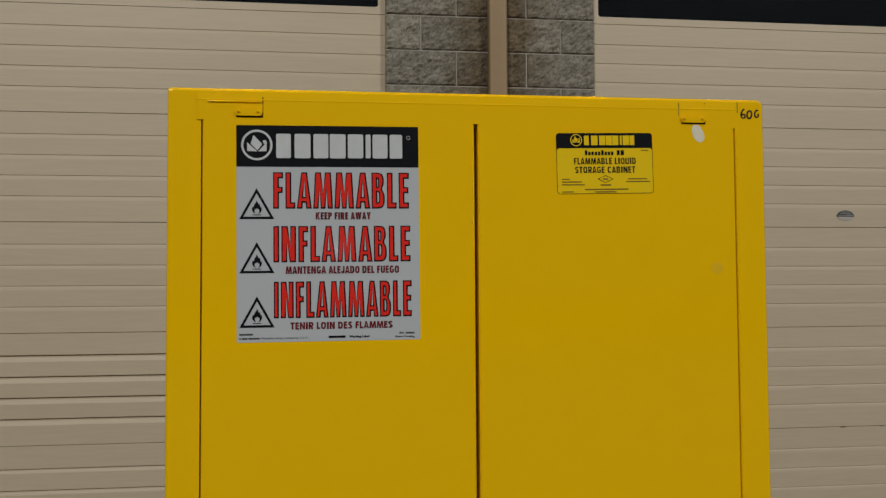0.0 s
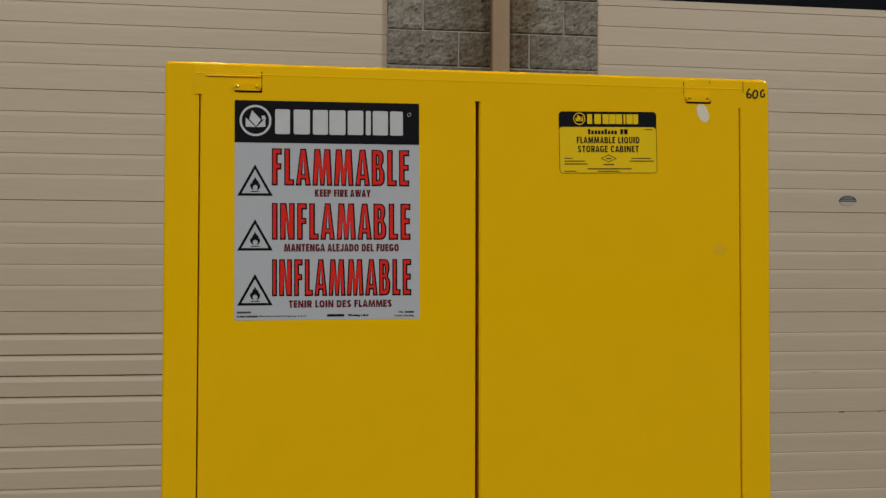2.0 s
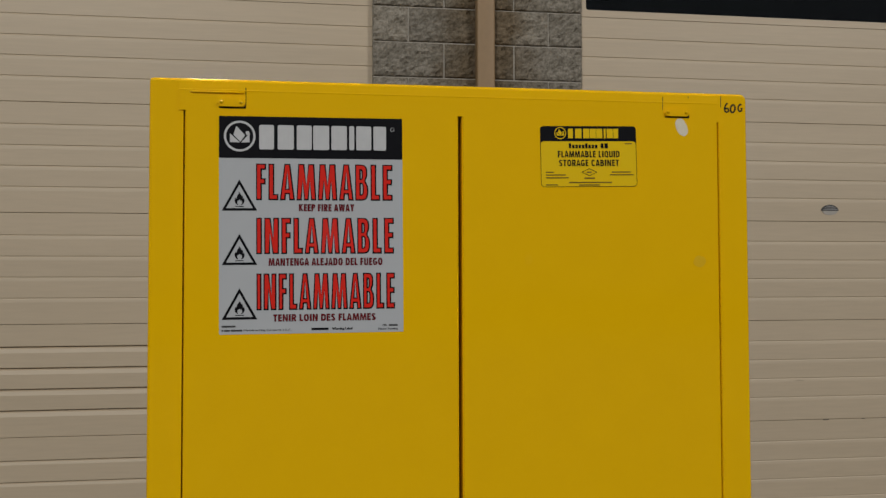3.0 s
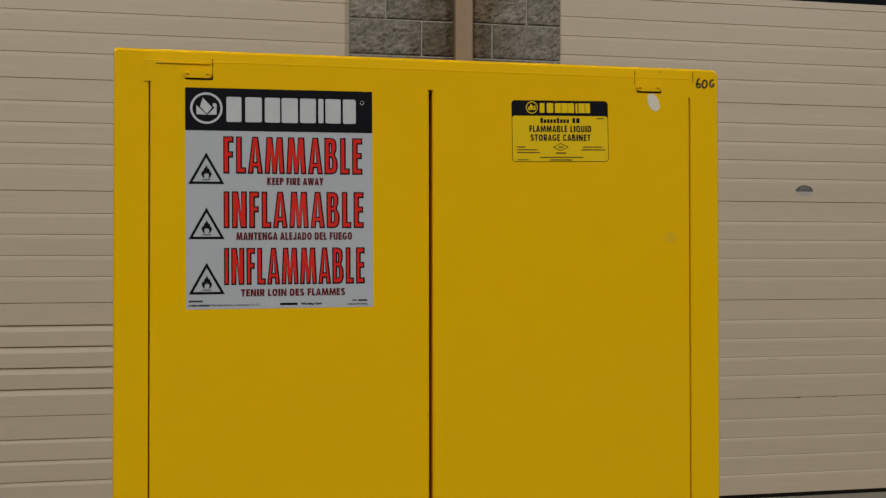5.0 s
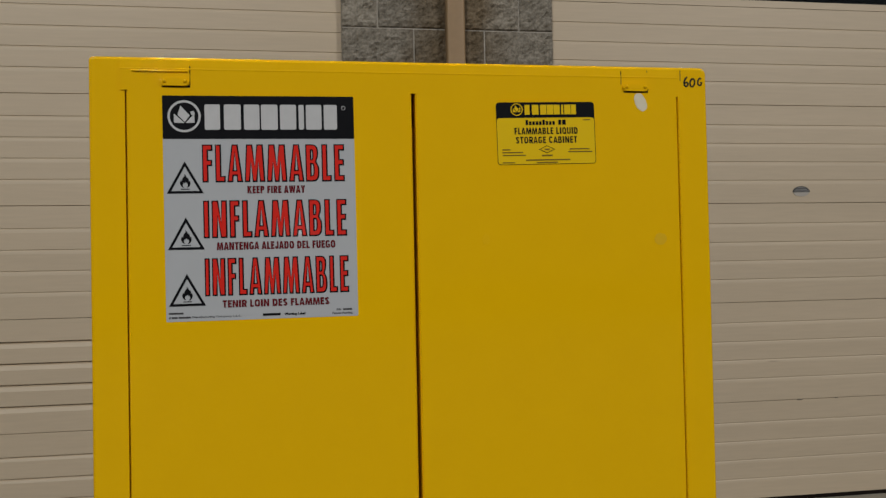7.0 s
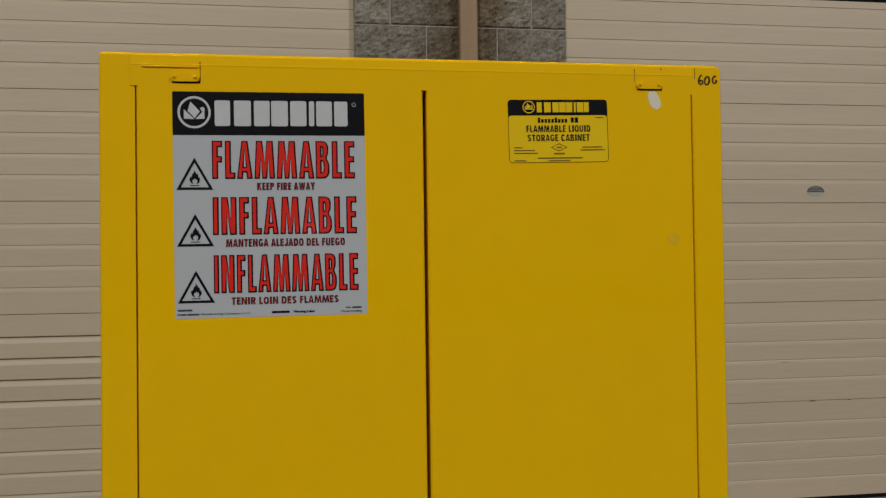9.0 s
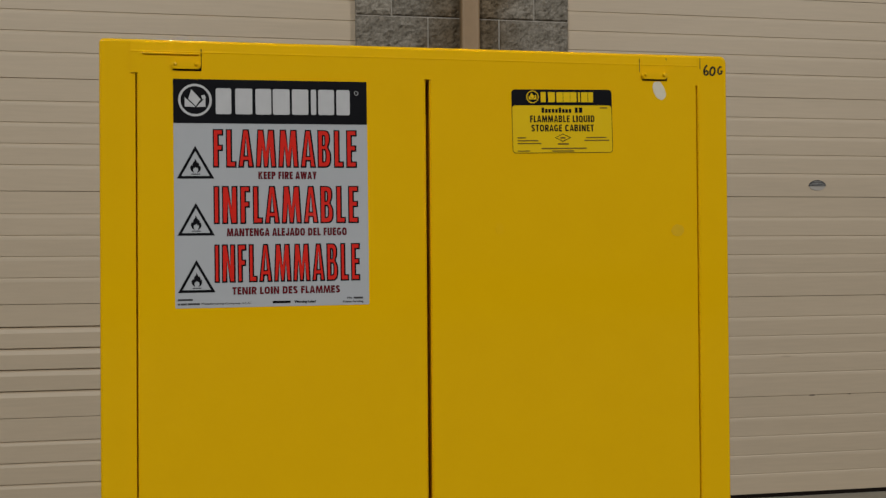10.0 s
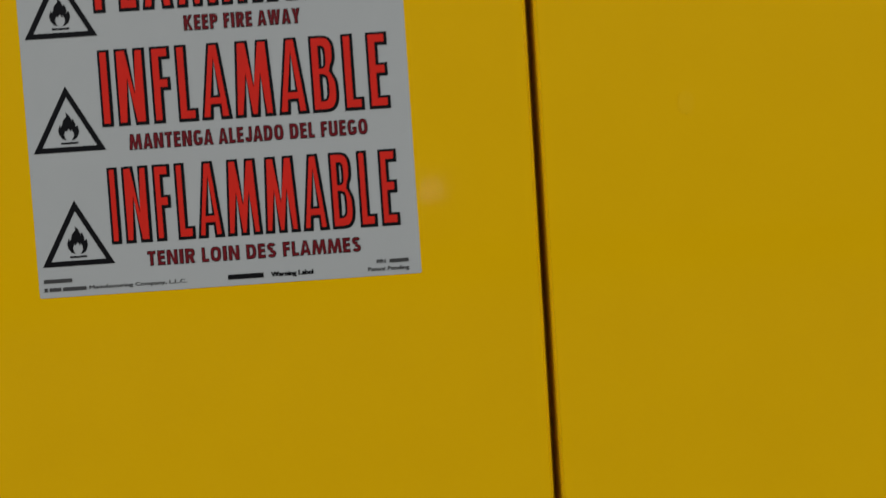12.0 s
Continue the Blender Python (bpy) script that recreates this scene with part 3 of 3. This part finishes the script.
for x0, x1, low, slit in ((-0.341, -0.3035, 1.6118, (-0.3038, -0.3024, 1.6290, 1.6385)), (0.3005, 0.3390, 1.6136, (0.2982, 0.2992, 1.6375, 1.6425))):
    bm = bmesh.new()
    prism(bm, rounded(x0, x1, low, low + 0.0100, 0.0042), -0.0058, 0.0)
    bmesh.ops.bevel(bm, geom=[e for e in bm.edges if all(abs(v.co.y + 0.0058) < 1e-5 for v in e.verts)], offset=0.0014, segments=2, affect="EDGES")
    tab = smooth(part("latch_tab", bm, YELLOW, cabinet))
    for x in (x0 + 0.0055, x1 - 0.0055):
        bm = bmesh.new()
        bmesh.ops.create_uvsphere(bm, u_segments=10, v_segments=6, radius=0.0026, matrix=Matrix.Translation((x, -0.0058, low + 0.0058)))
        smooth(part("rivet", bm, YELLOW, tab))
    # black strips: the slit, the side line and the shade painted under the tab
    for a, b, c, d in (slit, (x1 + 0.0002, x1 + 0.0009, low + 0.001, 1.636 if x0 < 0 else 1.619), (x0 + 0.002, x1 + 0.0006, low - 0.0018, low + 0.003)):
        bm = bmesh.new()
        prism(bm, rounded(a, b, c, d, 0.0003), -0.0024, -0.001)
        part("slot", bm, RUBBER_AND_SHADE, tab, "black strip for the slit and the shade round the pressed tab")

for side, x0, x1 in (("left", -0.3844, -0.0072), ("right", -0.0018, 0.3838)):
    bm = bmesh.new()
    prism(bm, [(x0, 0.093), (x1, 0.093), (x1, 1.6067), (x0, 1.6067)], -0.002, 0.040)
    upright = [e for e in bm.edges if all(v.co.y < 0 for v in e.verts) and abs(e.verts[0].co.x - e.verts[1].co.x) < 1e-6]
    bmesh.ops.bevel(bm, geom=upright, offset=0.0020, segments=3, affect="EDGES")
    soft_edges(part("door", bm, YELLOW, cabinet, "flush yellow enamelled door leaf"))
    hx = x0 - 0.0010 if side == "left" else x1 + 0.0012
    bm = bmesh.new()
    deep = 0.013 if side == "left" else 0.026
    box(bm, hx - 0.0022, hx + 0.0022, deep, deep + 0.004, 0.1, 1.604)
    hinge = part("hinge", bm, YELLOW, cabinet, "full-height piano hinge")
    if side == "right":
        bm = bmesh.new()
        bmesh.ops.create_cone(bm, cap_ends=True, segments=10, radius1=0.0017, radius2=0.0017, depth=0.0119)
        knuckle = smooth(part("knuckle", bm, YELLOW, hinge), 50)
        knuckle.location = (hx + 0.0022, 0.0001, 0.12)
        for k in range(1, 117):
            other = new("knuckle", knuckle.data)
            other.parent = hinge
            other.location = (hx + 0.0022, 0.0001, 0.12 + k * 0.0127)
# the overlapping strip behind the middle gap ends below the header
bm = bmesh.new()
box(bm, -0.016, 0.006, 0.033, 0.0375, 0.094, 1.564)
part("astragal", bm, YELLOW, cabinet)
# black strip stands in for the deep shade at the gap's open top
bm = bmesh.new()
box(bm, -0.020, 0.010, 0.038, 0.042, 1.560, 1.6055)
part("latch_recess", bm, RUBBER_AND_SHADE, cabinet, "black strip for the shade in the gap above the overlap strip")
tagged(cabinet, "tall yellow steel flammable liquid safety cabinet with two closed doors", "safety cabinet")

# ---------------------------------------------------------------- warning label on the left leaf
LAYER = 0.00035


def label_frame(name, x, z, turn):
    ob = empty(name, x, -0.002, z)
    ob.rotation_euler = (0, radians(-turn), 0)
    ob.parent = cabinet
    return ob


def flame_logo(x, z, r, layer, mat, parent):
    """A plain ring with three simple leaf shapes."""
    bm = bmesh.new()
    ring(bm, x, z, r * 0.86, r, -layer - 0.0001, -layer + 0.0001)
    for pts in (((-0.62, 0.18), (0.02, -0.42), (-0.62, -0.40)), ((0.62, 0.18), (0.62, -0.40), (0.08, -0.42)), ((-0.22, 0.66), (0.34, 0.06), (0.04, -0.36), (-0.40, 0.08)), ((0.36, 0.28), (0.56, 0.34), (0.66, 0.14), (0.44, 0.06))):
        prism(bm, [(x + r * a, z + r * b) for a, b in pts], -layer - 0.0001, -layer + 0.0001)
    return part("round_mark", bm, mat, parent)


def bars(name, rows, layer, mat, parent):
    for x0, x1, z0, z1 in rows:
        bm = bmesh.new()
        prism(bm, [(x0, z0), (x1, z0), (x1, z1), (x0, z1)], -layer - 0.0001, -layer + 0.0001)
        part(name, bm, mat, parent)


warning = label_frame("warning_label", -0.3390, 1.5990, 0.34)


def mm(u):
    return u / 1000.0


def dn(v):
    return -v / 1000.0


bm = bmesh.new()
prism(bm, rounded(0.0, 0.2515, dn(299.3), 0.0, 0.0012), -0.0003, 0.0006)
part("film", bm, LABEL_WHITE, warning, "white printed vinyl film")
bm = bmesh.new()
prism(bm, rounded(0.0, 0.2515, dn(57.6), 0.0, 0.0012), -0.0003 - LAYER, -0.0003)
part("black_band", bm, INK_BLACK, warning, "black band with pale brand shapes")
flame_logo(0.0278, dn(27.6), 0.0213, 0.0003 + 2 * LAYER, INK_GREY, warning)
# the brand name stands as eight plain blocks
for a, b in ((54, 74), (79, 101), (105, 125.5), (127.5, 149.5), (152.5, 174), (177.3, 184.3), (187, 208), (211, 228.8)):
    bm = bmesh.new()
    prism(bm, rounded(mm(a), mm(b), dn(45.6 - 0.3 * (b > 150)), dn(11.6), 0.0022, 3), -0.0003 - 2.3 * LAYER, -0.0003 - 2 * LAYER)
    part("brand_bar", bm, INK_GREY, warning)
bm = bmesh.new()
ring(bm, 0.2375, dn(15.8), 0.0022, 0.0028, -0.0003 - 2.3 * LAYER, -0.0003 - 2 * LAYER, 20)
part("round_mark", bm, INK_GREY, warning)

rows = (("FLAMMABLE", 49.6, 237.6, 65.2, 115.8, "KEEP FIRE AWAY", 107.6, 183.8, 120.9, 130.9), ("INFLAMABLE", 49.7, 239.0, 139.9, 190.0, "MANTENGA ALEJADO DEL FUEGO", 66.2, 222.6, 195.7, 206.0), ("INFLAMMABLE", 50.0, 240.0, 216.6, 266.9, "TENIR LOIN DES FLAMMES", 72.4, 212.8, 272.8, 282.6))
for n, (big_text, a, b, c, d, line, e, f, g, h) in enumerate(rows):
    big_word(big_text, mm(a), mm(b), dn(d), dn(c), -0.0003 - LAYER, warning)
    small_line(line, mm(e), mm(f), dn(h), dn(g), -0.0003 - LAYER, warning)
    # warning triangle with a small flame over a bar
    base, apex = 130.1 + 74.5 * n, 87.4 + 74.5 * n
    bm = bmesh.new()
    tri = [(mm(3.7), dn(base)), (mm(51.0), dn(base)), (mm(27.2), dn(apex))]
    ins = inset(tri, 0.0033)
    lo = [[bm.verts.new((x, y, z)) for x, z in s] for s, y in ((tri, -0.0003 - LAYER), (ins, -0.0003 - LAYER), (ins, -0.0003), (tri, -0.0003))]
    for q in range(4):
        p, r = lo[q], lo[(q + 1) % 4]
        for i in range(3):
            j = (i + 1) % 3
            bm.faces.new((p[i], p[j], r[j], r[i]))
    part("triangle", bm, INK_BLACK, warning)
    bm = bmesh.new()
    fx, fz = 27.4, base - 7.6
    flame = ((-1.6, 0), (-4.6, 1.2), (-6.6, 4), (-7.2, 7.2), (-5.6, 11.2), (-5.2, 8.8), (-4.2, 10.4), (-3.4, 13.6), (-0.8, 16.2), (-1.2, 19.2), (1.4, 16.4), (2.6, 13.2), (3.6, 14.4), (5.0, 11.0), (4.8, 8.6), (6.6, 9.8), (7.2, 5.6), (5.8, 2.0), (3.2, 0.2), (1.8, 0), (3.6, 2.6), (3.4, 5.2), (2.0, 7.4), (1.6, 5.6), (0.2, 8.2), (-1.4, 6.0), (-2.4, 6.8), (-3.4, 4.0), (-2.8, 1.6))
    fill(bm, [[(mm(fx + p * 0.94), dn(fz - q * 0.96)) for p, q in flame][::-1]], 0, 0, -0.0003 - LAYER)
    prism(bm, [(mm(fx - 5.6), dn(fz + 2.4)), (mm(fx + 5.6), dn(fz + 2.4)), (mm(fx + 5.6), dn(fz + 1.3)), (mm(fx - 5.6), dn(fz + 1.3))], -0.0003 - LAYER, -0.0003)
    part("flame", bm, INK_BLACK, warning)
bars("small_print", [(mm(3.5), mm(22.0), dn(289.6), dn(287.2)), (mm(3.5), mm(5.6), dn(295.2), dn(292.9)), (mm(6.8), mm(14.4), dn(295.2), dn(292.9)), (mm(15.6), mm(31.0), dn(295.2), dn(292.9))], 0.0003 + LAYER, INK_SOFT, warning)
flat_words("small_line", "Manufacturing Company, L.L.C.", mm(33.0), mm(97.0), dn(295.8), dn(292.6), -0.0003 - LAYER, INK_SOFT, warning, 0.00012)
bars("small_print", [(mm(124.2), mm(147.5), dn(295.1), dn(292.0))], 0.0003 + LAYER, INK_BLACK, warning)
flat_words("small_line", "Warning Label", mm(152.4), mm(180.4), dn(296.0), dn(291.9), -0.0003 - LAYER, INK_BLACK, warning, 0.0003)
flat_words("small_line", "P/N", mm(222.4), mm(228.4), dn(291.2), dn(288.5), -0.0003 - LAYER, INK_SOFT, warning, 0.00015)
bars("small_print", [(mm(231.0), mm(243.4), dn(291.0), dn(288.7))], 0.0003 + LAYER, INK_SOFT, warning)
flat_words("small_line", "Patent Pending", mm(216.4), mm(243.6), dn(296.8), dn(293.4), -0.0003 - LAYER, INK_SOFT, warning, 0.00015)

# yellow maker's label on the right leaf
maker = label_frame("maker_label", 0.1122, 1.5950, 1.05)
y0 = -0.0003
bm = bmesh.new()
prism(bm, rounded(0, 0.1445, -0.0885, 0, 0.005), y0, 0.0006)
part("film", bm, LABEL_YELLOW, maker, "yellow printed film")
bm = bmesh.new()
outer, inner = rounded(0, 0.1445, -0.0885, 0, 0.005), rounded(0.0006, 0.1439, -0.0879, -0.0220, 0.0044)
lo = [[bm.verts.new((x, y, z)) for x, z in s] for s, y in ((outer, y0 - LAYER), (inner, y0 - LAYER), (inner, y0), (outer, y0))]
for a in range(4):
    p, q = lo[a], lo[(a + 1) % 4]
    for i in range(len(p)):
        j = (i + 1) % len(p)
        bm.faces.new((p[i], p[j], q[j], q[i]))
part("black_band", bm, INK_BLACK, maker, "black header and thin border")
k = 0.277
flame_logo(mm((180 - 72) * k), -mm(10.4), 0.0088, 0.0003 + 2 * LAYER, LABEL_YELLOW, maker)
stops = [222 + (495 - 222) * t for t in (0, 0.095, 0.14, 0.268, 0.30, 0.42, 0.43, 0.555, 0.562, 0.682, 0.71, 0.75, 0.77, 0.895, 0.905, 1.0)]
bars("brand_bar", [(mm((stops[2 * i] - 72) * k), mm((stops[2 * i + 1] - 72) * k), -mm(17.8), -mm(3.8)) for i in range(8)], 0.0003 + 2 * LAYER, LABEL_YELLOW, maker)
bars("brand_bar", [(mm(42.5 + 4.9 * n), mm(46.0 + 4.9 * n), -mm(32.4), -mm(25.2 if n in (0, 5) else 27.2)) for n in range(9)] + [(mm(90.5), mm(94.6), -mm(32.4), -mm(25.2)), (mm(96.2), mm(101.2), -mm(32.4), -mm(25.2))], 0.0003 + LAYER, INK_BLACK, maker)
plain_line("FLAMMABLE LIQUID", mm(25.8), mm(118.6), -mm(45.6), -mm(36.2), y0 - LAYER, 0.00185, INK_BLACK, maker)
plain_line("STORAGE CABINET", mm(27.2), mm(117.2), -mm(58.4), -mm(49.0), y0 - LAYER, 0.00185, INK_BLACK, maker)
bm = bmesh.new()
for (cx, cz, a, b) in ((72.2, 67.2, 12.0, 5.6),):
    dia = [(cx - a, cz), (cx, cz - b), (cx + a, cz), (cx, cz + b)]
    dib = [(cx - a * 0.86, cz), (cx, cz - b * 0.84), (cx + a * 0.86, cz), (cx, cz + b * 0.84)]
    lo = [[bm.verts.new((mm(x), y, -mm(z))) for x, z in s] for s, y in ((dia, y0 - LAYER), (dib, y0 - LAYER), (dib, y0), (dia, y0))]
    for q in range(4):
        p, r = lo[q], lo[(q + 1) % 4]
        for i in range(4):
            j = (i + 1) % 4
            bm.faces.new((p[i], p[j], r[j], r[i]))
part("diamond_mark", bm, INK_BLACK, maker)
bars("small_print", [(mm(a), mm(b), -mm(v + t * 1.1), -mm(v)) for a, b, v, t in ((68.5, 76, 66.2, 2.0), (64.6, 80.3, 74.8, 2.0), (7.2, 18.8, 66.3, 1.5), (7.2, 36.8, 70.3, 1.5), (7.2, 41, 74.3, 1.5), (106, 135, 66.3, 1.5), (103.3, 139.3, 70.3, 1.5), (41, 106, 81.2, 1.7), (56.2, 88, 85.0, 1.5), (7.2, 24.4, 84.8, 1.3), (127, 138, 24.8, 1.4))], 0.0003 + LAYER, INK_FAINT, maker)

# ---------------------------------------------------------------- marks on the enamel


def stroke(bm, pts, width, y):
    """A pen stroke along points (x, z)."""
    left, right = [], []
    for i, (x, z) in enumerate(pts):
        a, b = pts[max(i - 1, 0)], pts[min(i + 1, len(pts) - 1)]
        d = Vector((b[0] - a[0], b[1] - a[1])).normalized()
        left.append(bm.verts.new((x - d.y * width / 2, y, z + d.x * width / 2)))
        right.append(bm.verts.new((x + d.y * width / 2, y, z - d.x * width / 2)))
    for i in range(len(pts) - 1):
        bm.faces.new((left[i], right[i], right[i + 1], left[i + 1]))


bm = bmesh.new()
six = [(0.4015, 1.6365), (0.3985, 1.6335), (0.3965, 1.6285), (0.3970, 1.6240), (0.3995, 1.6222), (0.4025, 1.6240), (0.4028, 1.6270), (0.4005, 1.6285), (0.3975, 1.6270)]
oh = [(0.4095 + 0.0036 * math.cos(radians(a)) + 0.0007 * math.sin(radians(a)), 1.6280 + 0.0058 * math.sin(radians(a))) for a in range(80, 460, 20)]
gee = [(0.4237, 1.6342), (0.4207, 1.6347), (0.4182, 1.6312), (0.4180, 1.6265), (0.4202, 1.6240), (0.4232, 1.6253), (0.4244, 1.6285), (0.4217, 1.6283)]
for s in (six, oh, gee):
    stroke(bm, s, 0.0026, -0.0004)
part("marker_writing", bm, MARKER, cabinet, "60 G written in black marker")


def blot(name, x, z, rx, rz, turn, mat, label, y):
    bm = bmesh.new()
    pts = []
    for k in range(26):
        a = 2 * math.pi * k / 26
        r = 1.0 + 0.14 * noise.noise((2 * math.cos(a), 2 * math.sin(a), x * 40))
        u, v = rx * r * math.cos(a), rz * r * math.sin(a)
        c, s = math.cos(radians(turn)), math.sin(radians(turn))
        pts.append((x + c * u - s * v, z + s * u + c * v))
    prism(bm, pts, y - 0.0002, y + 0.0002)
    return part(name, bm, mat, cabinet, label)


blot("paint_smear", 0.3275, 1.5980, 0.0086, 0.0135, 24, SMEAR, "whitish paint smear", -0.00225)
blot("residue_spot", 0.3535, 1.3995, 0.0095, 0.0085, 0, RESIDUE, "dull round residue spot", -0.00225)
blot("residue_spot", 0.0945, 1.4025, 0.0055, 0.0080, 0, PALE_RESIDUE, "pale round residue spot", -0.0022)

# ---------------------------------------------------------------- block pier, piece by piece
pier = empty("block_pier", 0, 0, 0)
bm = bmesh.new()
box(bm, PIER[0] + 0.004, PIER[1] - 0.004, WALL_Y + 0.006, 3.93, -0.15, 4.199)
part("mortar_core", bm, MORTAR, pier, "pale mortar joints")
UNIT = (PIER[1] - PIER[0]) / 3
COURSE = 0.2055


def block_mesh(width, seed):
    """A split-face block: rough broken front, flat sides, back left open in the wall."""
    bm = bmesh.new()
    w, h = width - 0.009, COURSE - 0.009
    nx, nz = max(8, round(width / 0.0145)), 14
    g = []
    for i in range(nx + 1):
        col = []
        for j in range(nz + 1):
            edge = min(i, nx - i, j, nz - j)
            u, v = (-s / 2 if k == 0 else s / 2 if k == n else -s / 2 + 0.005 + (s - 0.010) * (k - 1) / (n - 2) for k, n, s in ((i, nx, w), (j, nz, h)))
            p = Vector((u * 16 + seed * 7.3, v * 16, seed * 3.7))
            rough = 0.005 * noise.noise(p) + 0.009 * noise.noise(p * 2.6) + 0.010 * noise.noise(Vector((p.x * 2.4, p.y * 7.5, p.z))) + 0.006 * noise.noise(p * 9.7)
            lift = 0.0 if edge == 0 else (0.006 if edge == 1 else 0.011)
            col.append(bm.verts.new((u, -lift + (0.0 if edge == 0 else rough * (0.7 if edge == 1 else 1.0)), v)))
        g.append(col)
    for i in range(nx):
        for j in range(nz):
            bm.faces.new((g[i][j], g[i + 1][j], g[i + 1][j + 1], g[i][j + 1]))
    rim = [g[i][0] for i in range(nx)] + [g[nx][j] for j in range(nz)] + [g[i][nz] for i in range(nx, 0, -1)] + [g[0][j] for j in range(nz, 0, -1)]
    back = [bm.verts.new((v.co.x, 0.06, v.co.z)) for v in rim]
    for i in range(len(rim)):
        j = (i + 1) % len(rim)
        bm.faces.new((rim[j], rim[i], back[i], back[j]))
    bmesh.ops.recalc_face_normals(bm, faces=bm.faces)
    data = bpy.data.meshes.new("block")
    bm.to_mesh(data)
    bm.free()
    data.materials.append(BLOCK)
    return data


FULL = [block_mesh(UNIT, s) for s in range(6)]
HALF = [block_mesh(UNIT / 2, s + 20) for s in range(4)]
rnd = random.Random(4)
base_z = 2.741 - 14 * COURSE
for row in range(-1, 21):
    z = base_z + row * COURSE + COURSE / 2
    if z - COURSE / 2 < -0.16 or z + COURSE / 2 > 4.19:
        continue
    if row % 2:
        spans = [(k * UNIT + UNIT / 2, FULL) for k in range(3)]
    else:
        spans = [(UNIT / 4, HALF), (UNIT, FULL), (2 * UNIT, FULL), (3 * UNIT - UNIT / 4, HALF)]
    for x, kinds in spans:
        b = new("block", rnd.choice(kinds))
        b.parent = pier
        b.location = (PIER[0] + x, WALL_Y + rnd.uniform(-0.002, 0.002), z)
tagged(pier, "grey split-face concrete block pier with pale mortar joints", "pier")
